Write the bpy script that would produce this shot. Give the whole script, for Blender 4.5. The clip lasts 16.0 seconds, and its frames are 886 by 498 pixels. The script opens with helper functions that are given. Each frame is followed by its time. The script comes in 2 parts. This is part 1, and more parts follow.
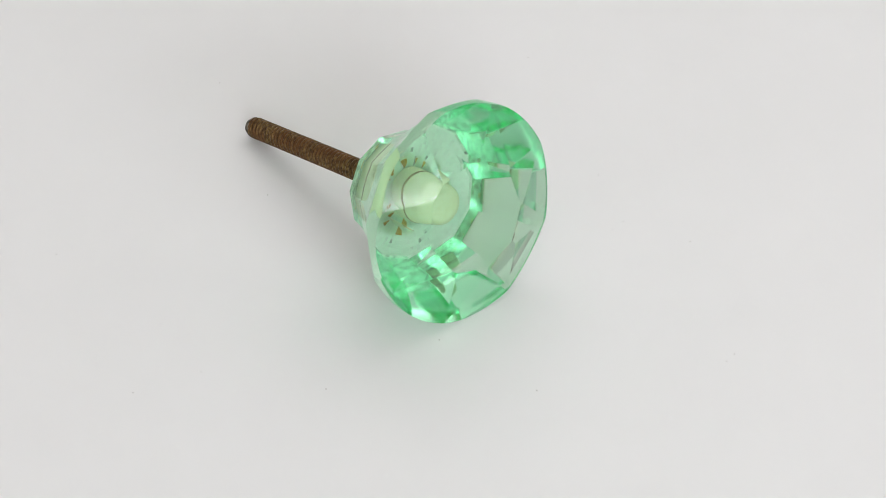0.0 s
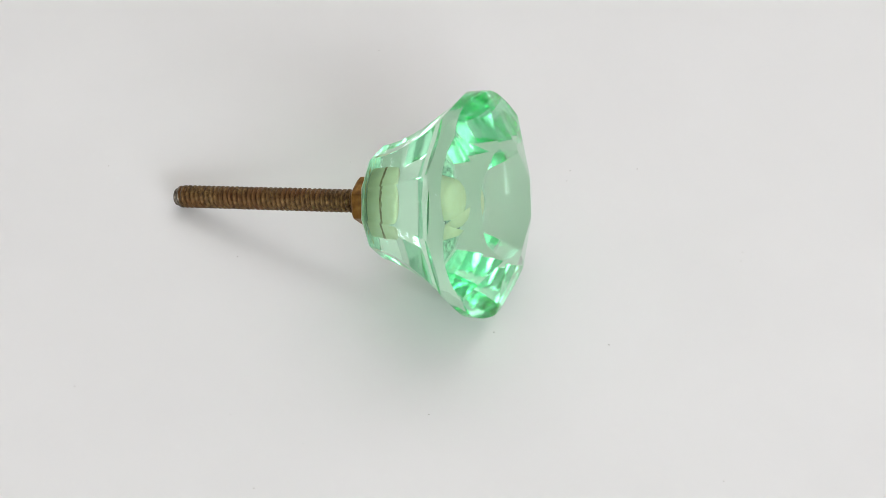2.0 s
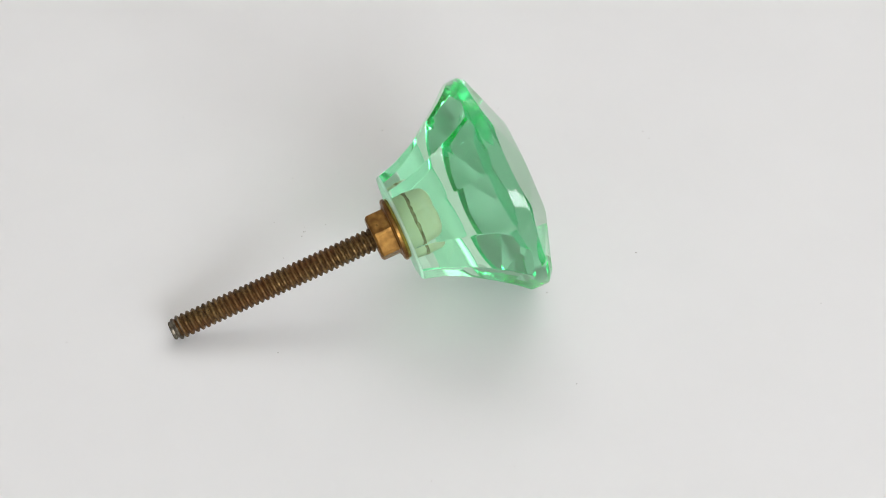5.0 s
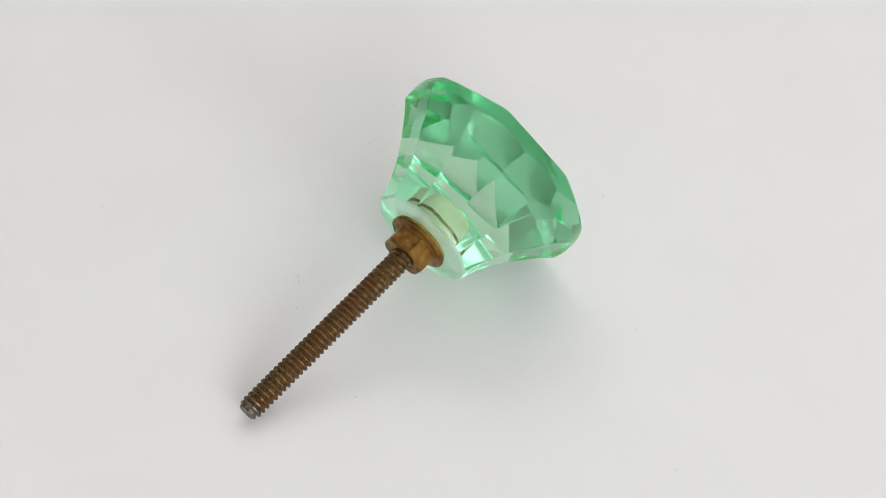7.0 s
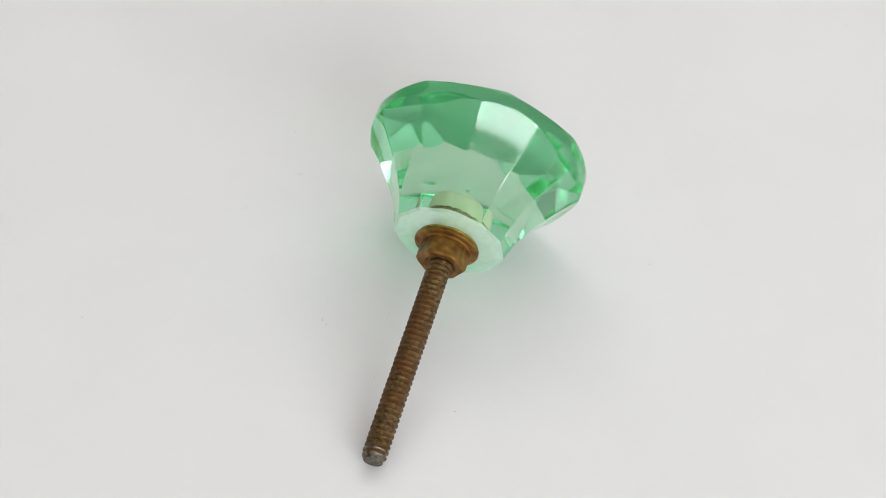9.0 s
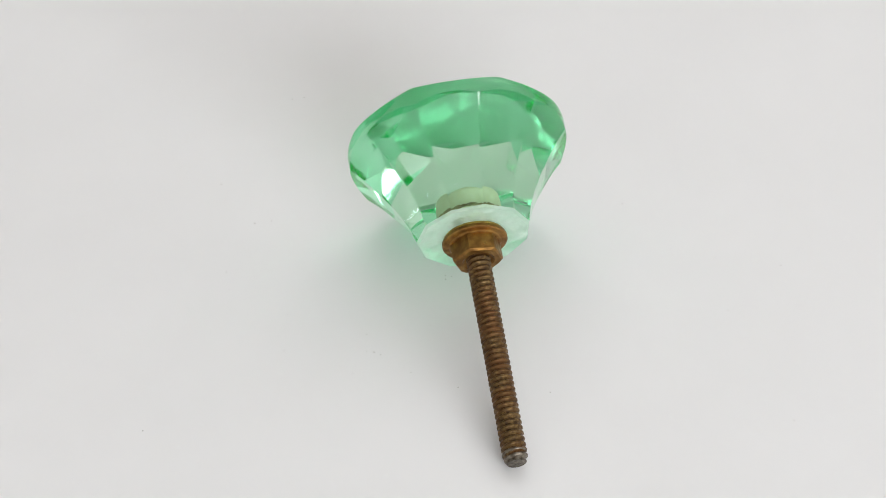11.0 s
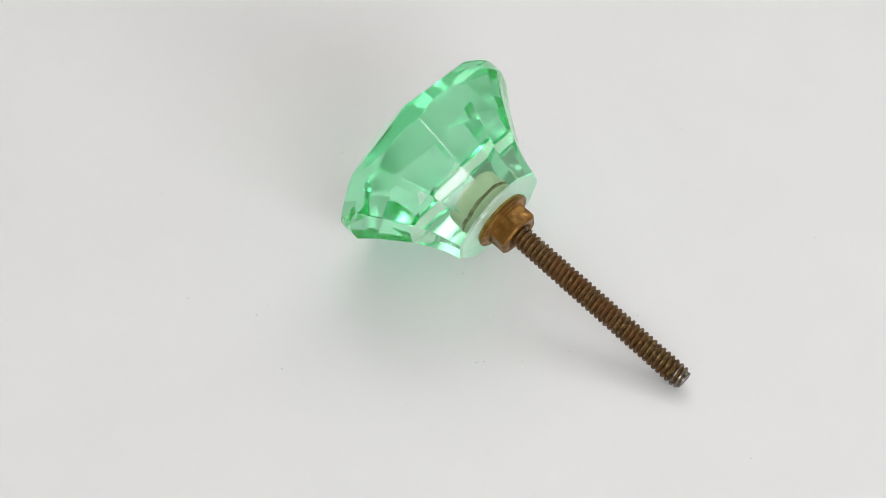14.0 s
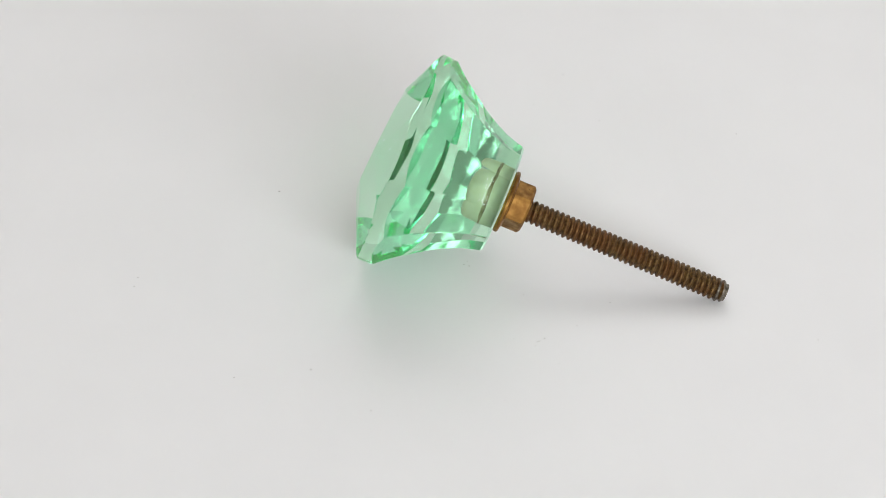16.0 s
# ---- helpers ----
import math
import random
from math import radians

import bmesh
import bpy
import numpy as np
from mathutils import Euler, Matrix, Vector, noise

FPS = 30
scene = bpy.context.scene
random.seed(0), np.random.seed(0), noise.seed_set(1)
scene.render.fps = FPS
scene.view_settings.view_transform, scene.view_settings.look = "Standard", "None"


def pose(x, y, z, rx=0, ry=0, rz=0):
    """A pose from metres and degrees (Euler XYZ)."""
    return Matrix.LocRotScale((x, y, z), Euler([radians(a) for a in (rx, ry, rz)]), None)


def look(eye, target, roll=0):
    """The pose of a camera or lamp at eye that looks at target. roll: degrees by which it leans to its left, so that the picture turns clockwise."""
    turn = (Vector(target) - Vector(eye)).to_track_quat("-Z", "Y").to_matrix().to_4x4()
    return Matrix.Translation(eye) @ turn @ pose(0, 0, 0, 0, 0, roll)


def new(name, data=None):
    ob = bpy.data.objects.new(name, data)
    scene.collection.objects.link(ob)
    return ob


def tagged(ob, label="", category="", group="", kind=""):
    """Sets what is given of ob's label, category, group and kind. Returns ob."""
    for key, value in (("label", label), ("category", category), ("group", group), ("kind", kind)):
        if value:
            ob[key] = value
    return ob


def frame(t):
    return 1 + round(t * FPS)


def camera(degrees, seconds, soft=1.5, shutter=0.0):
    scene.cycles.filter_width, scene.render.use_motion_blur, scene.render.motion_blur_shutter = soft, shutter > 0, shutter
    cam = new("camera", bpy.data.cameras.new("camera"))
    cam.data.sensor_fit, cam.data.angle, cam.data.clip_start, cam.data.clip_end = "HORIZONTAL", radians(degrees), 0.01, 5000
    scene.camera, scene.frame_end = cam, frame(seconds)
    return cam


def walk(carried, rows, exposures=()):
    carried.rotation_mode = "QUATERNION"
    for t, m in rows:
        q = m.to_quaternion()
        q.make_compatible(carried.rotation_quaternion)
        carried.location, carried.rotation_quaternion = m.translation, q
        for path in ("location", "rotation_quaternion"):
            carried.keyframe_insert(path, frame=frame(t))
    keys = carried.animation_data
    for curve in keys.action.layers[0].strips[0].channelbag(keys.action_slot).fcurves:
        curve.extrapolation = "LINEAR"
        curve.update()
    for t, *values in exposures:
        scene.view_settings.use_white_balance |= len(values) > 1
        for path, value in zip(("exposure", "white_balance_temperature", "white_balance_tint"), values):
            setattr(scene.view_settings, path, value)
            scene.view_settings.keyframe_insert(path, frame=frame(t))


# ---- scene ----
cam = camera(28.042, 16.0, soft=0.6)
EYE = (0.0, -0.24855, 0.23092)
VIEW = pose(*EYE) @ Euler((radians(90 - 42.537), 0, radians(-0.026))).to_matrix().to_4x4() @ pose(0, 0, 0, 0, 0, 2.062)
walk(cam, [(0, VIEW), (16, VIEW)], exposures=[(0, 0.0), (16, 0.0)])

# the turning of the table top about its axis: degrees at the start, degrees a second
TURN_START, TURN_RATE, TURN_EASE, TURN_SWAY = 137.9, 13.305, -0.01909, 0.00318


def turn(t):
    return TURN_START + TURN_RATE * t + TURN_EASE * ((t - 8) ** 2 - 64) + TURN_SWAY * ((t - 8) ** 3 + 512 - 64 * t)


# ---- light ----
scene.cycles.max_bounces, scene.cycles.transmission_bounces, scene.cycles.glossy_bounces = 40, 40, 40
scene.cycles.sample_clamp_indirect = 0.0
world = bpy.data.worlds.new("world")
scene.world = world
world.use_nodes = True
sky = world.node_tree.nodes.new("ShaderNodeTexSky")
sky.sky_type, sky.sun_disc, sky.sun_elevation, sky.sun_rotation = "NISHITA", False, radians(38), radians(-40)
world.node_tree.links.new(sky.outputs[0], world.node_tree.nodes["Background"].inputs[0])
world.node_tree.nodes["Background"].inputs[1].default_value = 0.1


def window_light(name, m, width, height, watts, colour):
    lamp = bpy.data.lights.new(name, "AREA")
    lamp.shape, lamp.size, lamp.size_y, lamp.energy, lamp.color = "RECTANGLE", width, height, watts, colour
    ob = new(name, lamp)
    ob.matrix_world = m
    return ob


# room: one window high in the north wall, one in the south wall; floor 0.77 below the turntable's face
X0, X1, Y0, Y1, Z0, Z1 = -1.85, 2.0, -1.3, 1.75, -0.77, 2.95
window_light("daylight_north", look((0.35, Y1 + 0.03, 2.15), (0.35, Y0, 2.15)), 2.9, 1.5, 28, (0.99, 0.966, 0.915))
window_light("daylight_south", look((0.80, Y0 - 0.03, 0.61), (0.80, Y1, 0.61)), 1.36, 0.44, 24, (0.93, 0.962, 1.0))


# ---- materials ----
def material(name):
    m = bpy.data.materials.new(name)
    m.use_nodes = True
    return m, m.node_tree.nodes, m.node_tree.links, m.node_tree.nodes["Principled BSDF"]


def noise_tex(nodes, links, scale, detail=4, kind="Object"):
    co = nodes.new("ShaderNodeTexCoord")
    n = nodes.new("ShaderNodeTexNoise")
    n.inputs["Scale"].default_value, n.inputs["Detail"].default_value = scale, detail
    links.new(co.outputs[kind], n.inputs["Vector"])
    return n


def ramp(nodes, links, src, stops):
    r = nodes.new("ShaderNodeValToRGB")
    r.color_ramp.elements[0].position, r.color_ramp.elements[0].color = stops[0][0], (*stops[0][1], 1)
    r.color_ramp.elements[1].position, r.color_ramp.elements[1].color = stops[-1][0], (*stops[-1][1], 1)
    for p, c in stops[1:-1]:
        r.color_ramp.elements.new(p).color = (*c, 1)
    links.new(src, r.inputs[0])
    return r


def surface(name, scale, stops, rough, metal=0.0, bump=0.0, bump_scale=None, bump_dist=0.0002):
    m, nodes, links, b = material(name)
    r = ramp(nodes, links, noise_tex(nodes, links, scale).outputs["Fac"], stops)
    links.new(r.outputs[0], b.inputs["Base Color"])
    b.inputs["Roughness"].default_value, b.inputs["Metallic"].default_value = rough, metal
    if bump:
        bp = nodes.new("ShaderNodeBump")
        bp.inputs["Strength"].default_value, bp.inputs["Distance"].default_value = bump, bump_dist
        links.new(noise_tex(nodes, links, bump_scale or scale * 6).outputs["Fac"], bp.inputs["Height"])
        links.new(bp.outputs[0], b.inputs["Normal"])
    return m


def worn_metal(name, dark, mid, light, rust, patch, grain, rough, metal, bump, bump_dist):
    """Old metal: a fine grain of three tones, larger rusty patches, and gloss that varies with the grain."""
    m, nodes, links, b = material(name)
    fine = noise_tex(nodes, links, grain, 6)
    tones = ramp(nodes, links, fine.outputs["Fac"], [(0.32, dark), (0.5, mid), (0.68, light)])
    patches = ramp(nodes, links, noise_tex(nodes, links, patch, 3).outputs["Fac"], [(0.42, (0, 0, 0)), (0.62, (0.8, 0.8, 0.8))])
    mix = nodes.new("ShaderNodeMixRGB")
    links.new(patches.outputs[0], mix.inputs[0])
    links.new(tones.outputs[0], mix.inputs[1])
    mix.inputs[2].default_value = (*rust, 1)
    links.new(mix.outputs[0], b.inputs["Base Color"])
    gloss = ramp(nodes, links, fine.outputs["Fac"], [(0.3, (rough + 0.25,) * 3), (0.7, (rough - 0.08,) * 3)])
    links.new(gloss.outputs[0], b.inputs["Roughness"])
    b.inputs["Metallic"].default_value = metal
    bp = nodes.new("ShaderNodeBump")
    bp.inputs["Strength"].default_value, bp.inputs["Distance"].default_value = bump, bump_dist
    links.new(noise_tex(nodes, links, grain * 2.2, 5).outputs["Fac"], bp.inputs["Height"])
    links.new(bp.outputs[0], b.inputs["Normal"])
    return m


def glass_material(name, colour, rough, fine=0.0):
    m, nodes, links, b = material(name)
    nodes.remove(b)
    g = nodes.new("ShaderNodeBsdfGlass")
    g.inputs["Color"].default_value, g.inputs["IOR"].default_value = (*colour, 1), 1.5
    g.inputs["Roughness"].default_value = rough
    if fine:
        bp = nodes.new("ShaderNodeBump")
        bp.inputs["Strength"].default_value, bp.inputs["Distance"].default_value = fine, 0.0004
        links.new(noise_tex(nodes, links, 160, 2).outputs["Fac"], bp.inputs["Height"])
        links.new(bp.outputs[0], g.inputs["Normal"])
    # the ground face scatters part of the light
    chalk, mix = nodes.new("ShaderNodeBsdfDiffuse"), nodes.new("ShaderNodeMixShader")
    chalk.inputs["Color"].default_value = (0.70, 0.83, 0.73, 1)
    rub = ramp(nodes, links, noise_tex(nodes, links, 900, 5).outputs["Fac"], [(0.35, (0.05, 0.05, 0.05)), (0.68, (0.62, 0.62, 0.62))])
    links.new(rub.outputs[0], mix.inputs[0])
    links.new(g.outputs[0], mix.inputs[1])
    links.new(chalk.outputs[0], mix.inputs[2])
    links.new(mix.outputs[0], nodes["Material Output"].inputs["Surface"])
    return m


def cut_glass(name, through_colour, inner_colour):
    """Clear glass whose colour deepens with each total reflection inside it, as the way through it grows longer."""
    m, nodes, links, b = material(name)
    nodes.remove(b)
    fresnel, mix = nodes.new("ShaderNodeFresnel"), nodes.new("ShaderNodeMixShader")
    bend, gloss = nodes.new("ShaderNodeBsdfRefraction"), nodes.new("ShaderNodeBsdfGlossy")
    fresnel.inputs["IOR"].default_value = bend.inputs["IOR"].default_value = 1.5
    bend.inputs["Color"].default_value = (*through_colour, 1)
    bend.inputs["Roughness"].default_value, gloss.inputs["Roughness"].default_value = 0.035, 0.025
    tint = ramp(nodes, links, fresnel.outputs[0], [(0.90, (1, 1, 1)), (0.995, inner_colour)])
    links.new(tint.outputs[0], gloss.inputs["Color"])
    # fine polishing scratches
    co, squeeze, n, bp = nodes.new("ShaderNodeTexCoord"), nodes.new("ShaderNodeMapping"), nodes.new("ShaderNodeTexNoise"), nodes.new("ShaderNodeBump")
    squeeze.inputs["Scale"].default_value = (900, 900, 9000)
    n.inputs["Scale"].default_value, n.inputs["Detail"].default_value = 1.0, 2
    bp.inputs["Strength"].default_value, bp.inputs["Distance"].default_value = 0.8, 0.00001
    links.new(co.outputs["Object"], squeeze.inputs["Vector"])
    links.new(squeeze.outputs[0], n.inputs["Vector"])
    links.new(n.outputs["Fac"], bp.inputs["Height"])
    links.new(bp.outputs[0], gloss.inputs["Normal"])
    links.new(fresnel.outputs[0], mix.inputs[0])
    links.new(bend.outputs[0], mix.inputs[1])
    links.new(gloss.outputs[0], mix.inputs[2])
    links.new(mix.outputs[0], nodes["Material Output"].inputs["Surface"])
    return m


SHEET = surface("white_card", 30, [(0.3, (0.80, 0.79, 0.785)), (0.7, (0.82, 0.81, 0.805))], 0.6, 0, 0.02, 900, 0.00005)
WALL = surface("wall_paint", 3, [(0.3, (0.85, 0.845, 0.84)), (0.7, (0.88, 0.875, 0.87))], 0.8, 0, 0.1, 300)
# darker than WALL so that less light bounces onto the card's left
DIM_WALL = surface("dimming_beige_wall", 3, [(0.3, (0.50, 0.475, 0.44)), (0.7, (0.54, 0.515, 0.48))], 0.8, 0, 0.1, 300)
FLOOR = surface("floor_boards", 4, [(0.3, (0.62, 0.58, 0.53)), (0.7, (0.68, 0.65, 0.60))], 0.5)
GLASS = cut_glass("green_glass", (0.775, 0.966, 0.828), (0.60, 0.955, 0.785))
GROUND_GLASS = glass_material("ground_glass", (0.80, 0.95, 0.86), 0.28, 0.6)
CEMENT = surface("cement", 700, [(0.3, (0.86, 0.82, 0.58)), (0.7, (0.90, 0.87, 0.67))], 0.7, 0, 0.2)
SEAM = surface("cement_seam", 600, [(0.35, (0.20, 0.14, 0.05)), (0.65, (0.56, 0.48, 0.26))], 0.7)
STEM = worn_metal("oxidised_stem", (0.050, 0.026, 0.009), (0.112, 0.062, 0.018), (0.235, 0.145, 0.052), (0.125, 0.050, 0.012), 190, 1500, 0.34, 0.65, 0.6, 0.00016)
CUT_END = surface("cut_metal", 1100, [(0.35, (0.066, 0.053, 0.038)), (0.65, (0.238, 0.205, 0.162))], 0.38, 0.9, 0.3, 3000)
BRASS = worn_metal("tarnished_brass", (0.16, 0.072, 0.013), (0.25, 0.122, 0.024), (0.35, 0.185, 0.042), (0.150, 0.062, 0.010), 230, 600, 0.34, 0.75, 0.25, 0.0001)
YELLOW_BRASS = surface("yellow_brass", 800, [(0.3, (0.28, 0.17, 0.03)), (0.7, (0.55, 0.38, 0.08))], 0.45, 0.7, 0.3, 2500)
DUST = surface("dust", 2000, [(0.3, (0.45, 0.42, 0.40)), (0.7, (0.62, 0.60, 0.57))], 0.9)


# ---- mesh helpers ----
def part(name, bm, mats, parent=None, label="", smooth=False):
    me = bpy.data.meshes.new(name)
    bmesh.ops.recalc_face_normals(bm, faces=bm.faces)
    for f in bm.faces:
        f.smooth = smooth
    bm.to_mesh(me)
    bm.free()
    for m in (mats if isinstance(mats, (list, tuple)) else [mats]):
        me.materials.append(m)
    ob = new(name, me)
    if parent:
        ob.parent = parent
    return tagged(ob, label)


def box(bm, lo, hi):
    ret = bmesh.ops.create_cube(bm, size=1)
    c = [(a + b) / 2 for a, b in zip(lo, hi)]
    s = [b - a for a, b in zip(lo, hi)]
    for v in ret["verts"]:
        v.co = Vector([v.co[i] * s[i] + c[i] for i in range(3)])
    return ret["verts"]


def rings(bm, loops, cap_start=True, cap_end=True):
    """Skin a list of equal-length closed loops of points. Returns the loops of verts."""
    vs = [[bm.verts.new(p) for p in loop] for loop in loops]
    n = len(vs[0])
    for a, b in zip(vs, vs[1:]):
        for i in range(n):
            bm.faces.new((a[i], a[(i + 1) % n], b[(i + 1) % n], b[i]))
    if cap_start:
        bm.faces.new(vs[0][::-1])
    if cap_end:
        bm.faces.new(vs[-1])
    return vs


def circle(r, z, n, phase=0.0):
    return [(r * math.cos(2 * math.pi * i / n + phase), r * math.sin(2 * math.pi * i / n + phase), z) for i in range(n)]


def slab(name, lo, hi, mat, label):
    bm = bmesh.new()
    box(bm, lo, hi)
    return tagged(part(name, bm, mat), label, kind="structure")


# ---- the room ----
def wall_with_window(name, at, thick, a0, a1, w0, w1, s0, s1, label):
    """A wall along x from a0 to a1, with one opening from w0 to w1 and from height s0 to s1."""
    bm = bmesh.new()
    for (p, q), (z, zz) in (((a0, w0), (Z0, Z1)), ((w1, a1), (Z0, Z1)), ((w0, w1), (Z0, s0)), ((w0, w1), (s1, Z1))):
        box(bm, (p, min(at, at + thick), z), (q, max(at, at + thick), zz))
    return tagged(part(name, bm, WALL), label, kind="structure")


def room():
    slab("floor", (X0 - 0.1, Y0 - 0.1, Z0 - 0.1), (X1 + 0.1, Y1 + 0.1, Z0), FLOOR, "plain brown wooden floor under the table")
    slab("ceiling", (X0 - 0.1, Y0 - 0.1, Z1), (X1 + 0.1, Y1 + 0.1, Z1 + 0.1), WALL, "plain white painted ceiling of the room")
    # unseen west wall, added in a darker tone to dim the left side
    slab("wall_west", (X0 - 0.1, Y0 - 0.1, Z0), (X0, Y1, Z1), DIM_WALL, "plain beige unseen wall, darkened to cut bounce light from the left")
    slab("wall_east", (X1, Y0 - 0.1, Z0), (X1 + 0.1, Y1, Z1), WALL, "plain off-white painted room wall")
    wall_with_window("wall_north", Y1, 0.1, X0 - 0.1, X1 + 0.1, -1.10, 1.80, 1.40, 2.90, "plain off-white wall with a window opening")
    wall_with_window("wall_south", Y0, -0.1, X0, X1, 0.12, 1.48, 0.39, 0.83, "plain off-white wall with a window opening")
    bm = bmesh.new()
    box(bm, (-0.7, -0.45, -0.05), (0.7, 0.55, -0.022))
    for x in (-0.66, 0.61):
        for y in (-0.41, 0.46):
            box(bm, (x, y, Z0), (x + 0.05, y + 0.05, -0.05))
    tagged(part("table", bm, WALL), "plain white table under the turntable", kind="structure")


def turntable():
    root = tagged(new("turntable"), "round matt white turntable, slowly turning under the knob", "turntable")
    bm = bmesh.new()
    rings(bm, [circle(r, z, 128) for r, z in ((0.06, -0.022), (0.06, -0.010), (0.297, -0.010), (0.300, -0.007), (0.300, -0.0032), (0.299, -0.002))])
    part("plate", bm, WALL, root, "white turntable plate")
    bm = bmesh.new()
    rings(bm, [circle(r, z, 128) for r, z in ((0.295, -0.0019), (0.296, -0.0016), (0.296, -0.0003), (0.2957, 0.0))])
    part("card", bm, SHEET, root, "smooth plain white card cover")
    return root


# ---- the knob: local z runs along its stem from the cut end to the glass front ----
SIDES = 11
Z_NUT, Z_BASE = 0.0400, 0.0451


def stem(parent):
    bm = bmesh.new()
    n, pitch, r_out, depth, length = 28, 0.001058, 0.00222, 0.00046, Z_NUT + 0.002
    per = 12
    loops = []
    count = int(length / pitch * per)
    for k in range(count + 1):
        z = k * pitch / per
        loop = []
        for i in range(n):
            u = (z / pitch - i / n) % 1.0
            w = 1 - ((1 - math.cos(2 * math.pi * u)) / 2) ** 1.7
            r = r_out - depth * (1 - w)
            r += 0.00005 * noise.noise(Vector((i * 0.6, z * 2500, 1.7)))
            r *= min(1.0, 0.80 + 0.20 * z / 0.0011)
            loop.append((r * math.cos(2 * math.pi * i / n), r * math.sin(2 * math.pi * i / n), z))
        loops.append(loop)
    rings(bm, loops)
    for f in bm.faces:
        c = f.calc_center_median()
        f.material_index = 1 if c.z < 0.0008 or (c.z < 0.0019 and c.xy.length > 0.00204) else 0
    shank = part("threaded_stem", bm, [STEM, CUT_END], parent, "brown oxidised threaded steel stem with worn bright tip", True)
    bm = bmesh.new()
    rings(bm, [circle(0.0012, -0.00005, 24), circle(0.0016, -0.0001, 24), circle(0.00168, 0.0001, 24), circle(0.00168, 0.0005, 24)])
    part("cut_end", bm, CUT_END, shank, "bare silvery cut end of the stem")


def nut(parent, phase):
    bm = bmesh.new()
    flats = 0.0041
    corner = flats / math.cos(math.pi / 6)
    n = 48

    def hexa(scale, z, cut=1.0):
        pts = []
        for i in range(n):
            a = 2 * math.pi * i / n
            k = (a + math.pi / 6) % (math.pi / 3) - math.pi / 6
            r = min(flats / math.cos(k), corner * 0.985 * cut) * scale
            pts.append((r * math.cos(a + phase), r * math.sin(a + phase), z))
        return pts

    z = Z_NUT
    rings(bm, [circle(0.0024, z + 0.0006, n, phase), circle(0.0030, z, n, phase), hexa(0.93, z, 0.95), hexa(1.0, z + 0.0004), hexa(1.0, z + 0.0037)])
    part("hex_nut", bm, BRASS, parent, "tarnished brown brass hexagonal nut")
    bm = bmesh.new()
    rings(bm, [circle(0.0046, z + 0.0035, n), circle(0.0049, z + 0.0037, n), circle(0.0057, z + 0.0038, n), circle(0.0060, z + 0.0040, n), circle(0.0060, z + 0.0045, n)])
    part("nut_flange", bm, BRASS, parent, "round tarnished brass flange")
    bm = bmesh.new()
    rings(bm, [circle(0.0057, z + 0.0045, n), circle(0.00585, z + 0.0047, n), circle(0.0057, z + 0.00508, n)])
    part("washer", bm, YELLOW_BRASS, parent, "thin yellow brass washer")


# glass profile: height over the base, radius to the middle of a side facet
SIDE = [(0.0, 0.0097), (0.0004, 0.0101), (0.0020, 0.0105), (0.0040, 0.0111), (0.0060, 0.0120), (0.0081, 0.0130), (0.0102, 0.0143),
        (0.0123, 0.0157), (0.0144, 0.0171), (0.0161, 0.0184), (0.0177, 0.0198), (0.0190, 0.0210)]
R_RIM, Z_FRONT = 0.0204, 0.0213
FRONT_SIDES, R_TABLE, RISE = 8, 0.0103, 0.0040
HOLE, HOLE_DEEP = 0.0032, 0.0078
BACK_PHASE, FRONT_PHASE = radians(275.3), radians(309.5)
STEPS = 8


def side_radius(z):
    for (z0, r0), (z1, r1) in zip(SIDE, SIDE[1:]):
        if z <= z1:
            return r0 + (r1 - r0) * (z - z0) / (z1 - z0)
    return SIDE[-1][1]


def side_height(r):
    for (z0, r0), (z1, r1) in zip(SIDE, SIDE[1:]):
        if r <= r1:
            return z0 + (z1 - z0) * (r - r0) / (r1 - r0)
    return SIDE[-1][0]


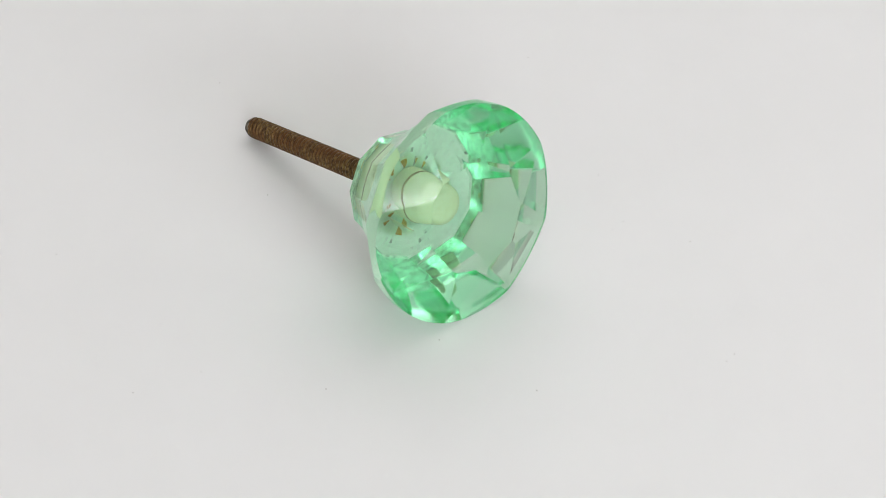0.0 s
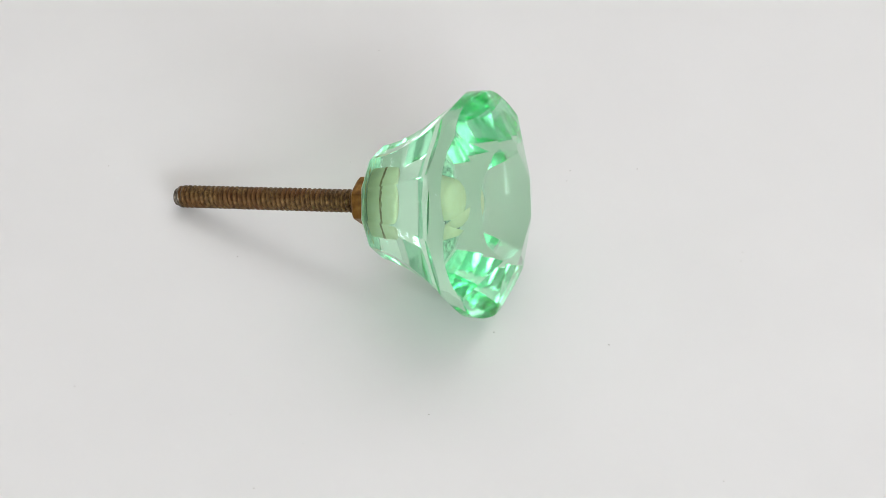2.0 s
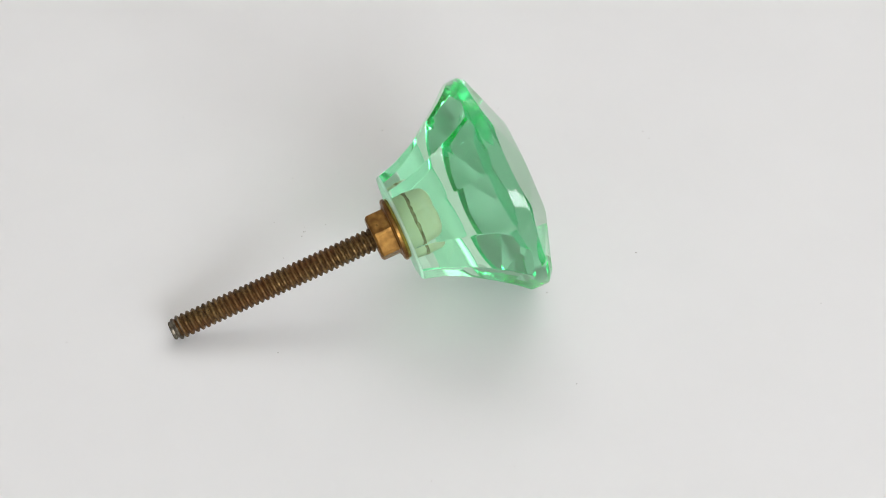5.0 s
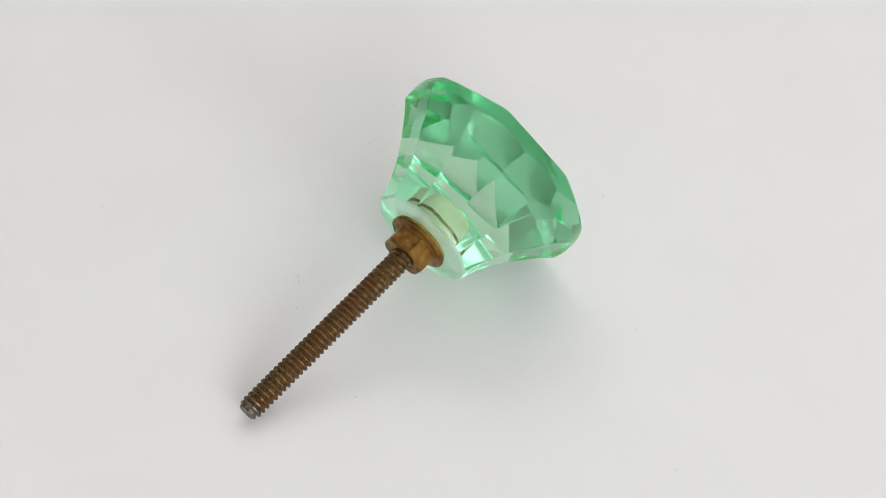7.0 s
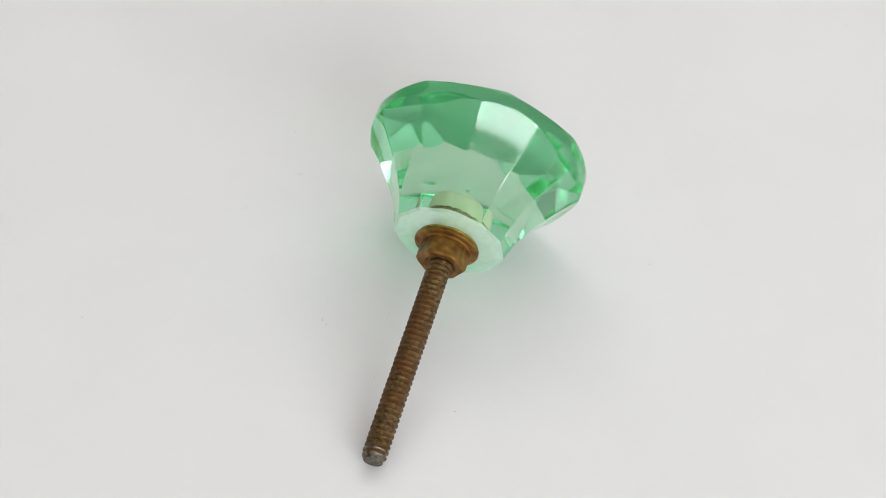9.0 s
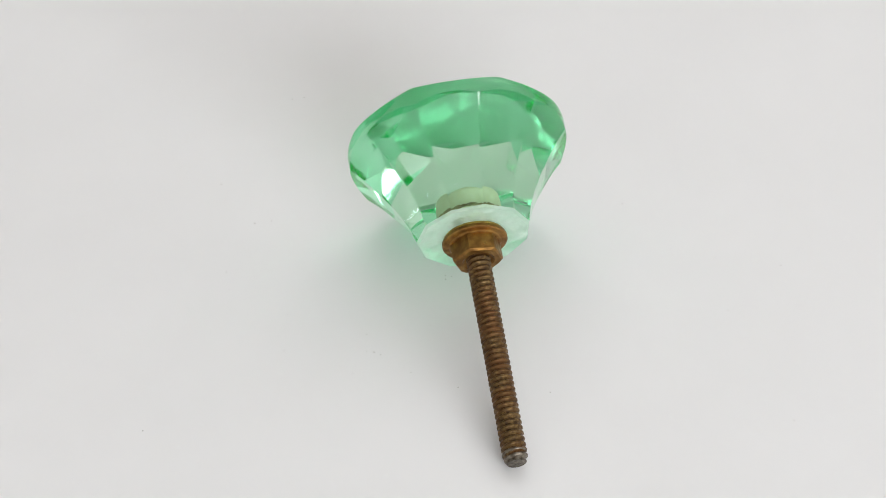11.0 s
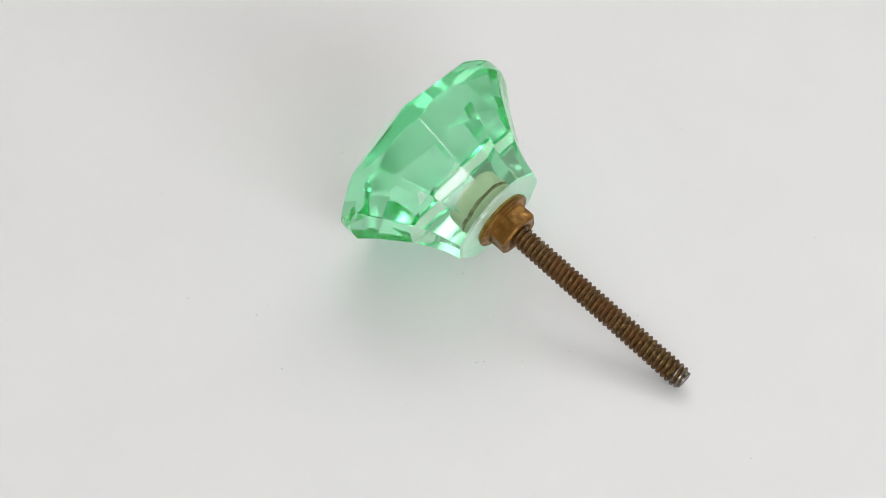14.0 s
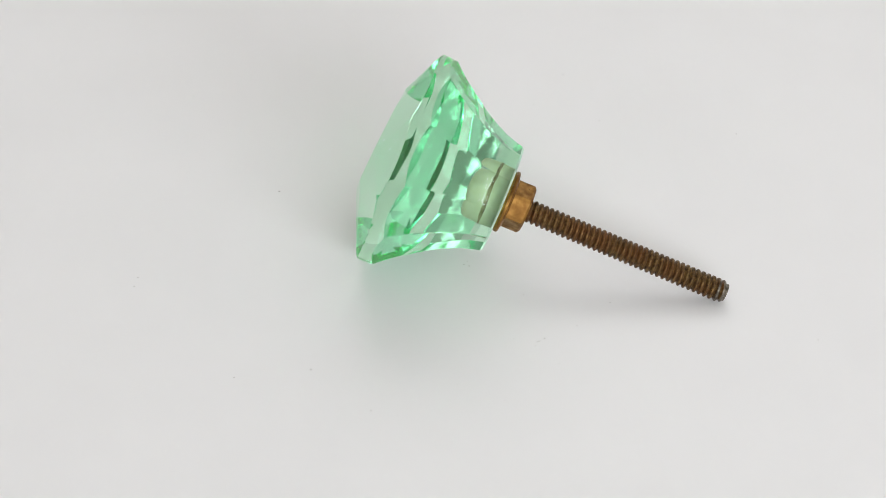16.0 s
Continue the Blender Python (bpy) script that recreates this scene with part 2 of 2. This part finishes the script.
def glass_head(parent):
    bm = bmesh.new()
    zb = Z_BASE
    n = SIDES * STEPS
    wide = 2 * math.pi / SIDES
    angles, bends = [], []
    for i in range(n):
        k, j = divmod(i, STEPS)
        d = -wide / 2 + (0.008 if j == 0 else -0.008 if j == STEPS - 1 else 0) + wide * j / (STEPS - 1) * 1.0
        angles.append(BACK_PHASE + wide * (k + 0.5) + d)
        bends.append(d)

    def ring_at(r, z):
        return [(r * math.cos(a), r * math.sin(a), zb + z) for a in angles]

    r_band = R_RIM + 0.0001
    ends = [side_height(r_band * math.cos(d)) for d in bends]
    loops = [ring_at(HOLE, HOLE_DEEP), ring_at(HOLE, 0.0)]
    for r in (0.0060, 0.0068, 0.0076, 0.0084, 0.0091):
        loops.append([(x, y, z + 0.00009 * noise.noise(Vector((x, y, 0)) * 900) + 0.00005 * noise.noise(Vector((x, y, 3)) * 2600)) for x, y, z in ring_at(r, 0.0)])
    grid = [z for z, _ in SIDE[:-1]] + [SIDE[-1][0]]
    fine = sorted(set(grid[:2] + [grid[1] + (grid[-1] - grid[1]) * i / 15 for i in range(1, 16)]))
    for z in fine:
        loop = []
        for a, d, e in zip(angles, bends, ends):
            h = z * e / fine[-1] if z > grid[1] else z
            r = min(side_radius(h) / math.cos(d), r_band)
            if z < 1e-6:
                r *= 1 - 0.02 * max(0.0, noise.noise(Vector((math.cos(a), math.sin(a), 0.3)) * 9))
            loop.append((r * math.cos(a), r * math.sin(a), zb + h))
        loops.append(loop)
    for z, r in ((0.0196, r_band + 0.00012), (0.0206, r_band + 0.00012), (0.0212, R_RIM + 0.00005), (0.0230, 0.0190), (0.0300, 0.0095)):
        loops.append(ring_at(r, z))
    rings(bm, loops)
    bmesh.ops.recalc_face_normals(bm, faces=bm.faces)
    smooth_from, smooth_to = zb + 0.0003, zb + 0.0210
    for f in bm.faces:
        c = f.calc_center_median()
        f.smooth = smooth_from < c.z < smooth_to and c.xy.length > HOLE * 1.05
        f.material_index = 1 if c.z < zb + 0.0003 and abs(f.normal.z) > 0.4 else 0
    for e in bm.edges:
        u, v = e.verts
        along = abs(u.co.z - v.co.z) > 2e-4 and abs(math.atan2(u.co.y, u.co.x) - math.atan2(v.co.y, v.co.x)) < 1e-4
        k = ((math.atan2(u.co.y, u.co.x) - BACK_PHASE) / wide) % 1.0
        corner = min(k, 1 - k) < 0.06
        top = max(u.co.z, v.co.z) - zb
        on_arc = all(abs(math.hypot(w.co.x, w.co.y) - r_band) < 1e-6 for w in (u, v)) and not along
        e.smooth = not ((along and corner and top < 0.0187) or on_arc or top < 0.0005)
    # the front is cut flat: triangles down from the flat top's corners to the rim, triangles up from the rim to its sides
    half = math.pi / FRONT_SIDES
    down = RISE / (R_RIM * math.cos(half) - R_TABLE)
    up = RISE / (R_RIM - R_TABLE * math.cos(half))
    cuts = [((0, 0, zb + Z_FRONT + RISE), (0.05, -0.05, 1))]
    for i in range(FRONT_SIDES):
        a = FRONT_PHASE + 2 * half * i
        wob = 1 + 0.02 * math.sin(i * 2.3)
        r = R_RIM * math.cos(half)
        cuts.append(((r * math.cos(a), r * math.sin(a), zb + Z_FRONT), (down * wob * math.cos(a), down * wob * math.sin(a), 1)))
        a += half
        cuts.append(((R_RIM * math.cos(a), R_RIM * math.sin(a), zb + Z_FRONT), (up * math.cos(a), up * math.sin(a), 1)))
    for co, no in cuts:
        cut = bmesh.ops.bisect_plane(bm, geom=bm.verts[:] + bm.edges[:] + bm.faces[:], dist=1e-7, plane_co=co, plane_no=no, clear_outer=True)
        edges = [g for g in cut["geom_cut"] if isinstance(g, bmesh.types.BMEdge) and len(g.link_faces) == 1]
        made = bmesh.ops.holes_fill(bm, edges=edges, sides=0)
        for f in made["faces"]:
            f.smooth = False
            f.material_index = 0
        for e in edges:
            e.smooth = False
    bmesh.ops.recalc_face_normals(bm, faces=bm.faces)
    me = bpy.data.meshes.new("glass_head")
    bm.to_mesh(me)
    bm.free()
    me.materials.append(GLASS)
    me.materials.append(GROUND_GLASS)
    ob = new("glass_head", me)
    ob.parent = parent
    tagged(ob, "clear mint-green faceted glass head")
    # cement plug that holds the stem in the glass
    bm = bmesh.new()
    rings(bm, [circle(0.0041, zb + 0.0002, 40), circle(0.0041, zb + 0.0042, 40), circle(0.0039, zb + 0.0060, 40), circle(0.0037, zb + 0.0074, 40),
               circle(0.0033, zb + 0.0081, 40), circle(0.0025, zb + 0.0086, 40), circle(0.0012, zb + 0.0089, 40)])
    part("cement_plug", bm, CEMENT, ob, "pale yellow-green cement plug inside the glass", True)
    bm = bmesh.new()
    low, high = [], []
    for i in range(160):
        w = math.pi * i / 80
        x, y = 0.00416 * math.cos(w), 0.00416 * math.sin(w)
        low.append((x, y, zb + 0.0036 + 0.00010 * math.sin(3 * w + 1) + 0.00016 * noise.noise(Vector((x, y, 0.5)) * 1500)))
        high.append((x, y, zb + 0.0040 + 0.00014 * math.sin(2 * w) + 0.00028 * noise.noise(Vector((x, y, 2.5)) * 1300)))
    rings(bm, [[(x * 0.98, y * 0.98, z - 0.0002) for x, y, z in low], low, high, [(x * 0.97, y * 0.97, z + 0.0002) for x, y, z in high]])
    part("cement_seam", bm, SEAM, ob, "dark olive seam round the cement plug", True)


TIP = Vector((0.05378, 0.00005, 0.00216))
AZ, EL = radians(175.978), radians(15.959)


def knob_place():
    a = Vector((math.cos(EL) * math.cos(AZ), math.cos(EL) * math.sin(AZ), math.sin(EL)))
    x = a.cross(Vector((0, 0, 1))).normalized()
    y = a.cross(x)
    return Matrix.Translation(TIP) @ Matrix((x, y, a)).transposed().to_4x4()


def knob():
    root = new("glass_knob")
    tagged(root, "mint-green faceted glass cabinet knob with brown threaded stem", "knob")
    stem(root)
    nut(root, 0.62)
    glass_head(root)
    return root


def dust():
    bm = bmesh.new()
    rnd = random.Random(4)
    for x, y, s in SPECKS:
        ret = bmesh.ops.create_icosphere(bm, subdivisions=1, radius=s * 0.75)
        for v in ret["verts"]:
            v.co = Vector((v.co.x * rnd.uniform(0.6, 1.6) + x, v.co.y * rnd.uniform(0.5, 1.3) + y, max(0.0, v.co.z * 0.5 + s * 0.3)))
    return tagged(part("dust", bm, DUST), "tiny dark dust specks lying on the white turntable", "dust", kind="stuff")


SPECKS = [(0.0148, 0.0634, 0.00019), (-0.0144, 0.0159, 0.00021), (-0.0353, 0.0128, 0.00022), (-0.0086, 0.0389, 0.00019),
          (0.0529, 0.0509, 0.00019), (0.0244, 0.0491, 0.00016), (0.0101, 0.0517, 0.00014), (-0.0550, -0.0169, 0.00019),
          (0.0214, -0.0177, 0.00021), (0.0222, -0.0167, 0.00019), (0.0208, -0.0190, 0.00013), (0.0054, -0.0006, 0.00021),
          (0.0043, -0.0004, 0.00016), (0.0048, 0.0007, 0.00013), (0.0176, -0.0335, 0.00014), (-0.0050, -0.0407, 0.00019),
          (0.0167, -0.0181, 0.00013), (0.0329, -0.0049, 0.00013), (0.0257, -0.0225, 0.00011), (0.0167, -0.0062, 0.00013),
          (0.0210, -0.0178, 0.00014), (0.0086, -0.0313, 0.00013), (-0.0176, -0.0333, 0.00021), (-0.0305, -0.0380, 0.00019),
          (-0.0176, -0.0300, 0.00014), (0.0716, -0.0066, 0.00016), (0.0276, -0.0123, 0.00014), (-0.0549, -0.0194, 0.00019),
          (0.0315, -0.0605, 0.00021), (0.0375, 0.0108, 0.00018), (-0.0002, -0.0409, 0.00014), (-0.0606, 0.0387, 0.00019)]

room()
top = turntable()
knob_ob = knob()
dust_ob = dust()


def motions():
    steps = [i * 0.5 for i in range(33)]
    spin = [(t, pose(0, 0, 0, 0, 0, turn(t))) for t in steps]
    walk(top, spin)
    walk(dust_ob, spin)
    walk(knob_ob, [(t, m @ knob_place()) for t, m in spin])


motions()
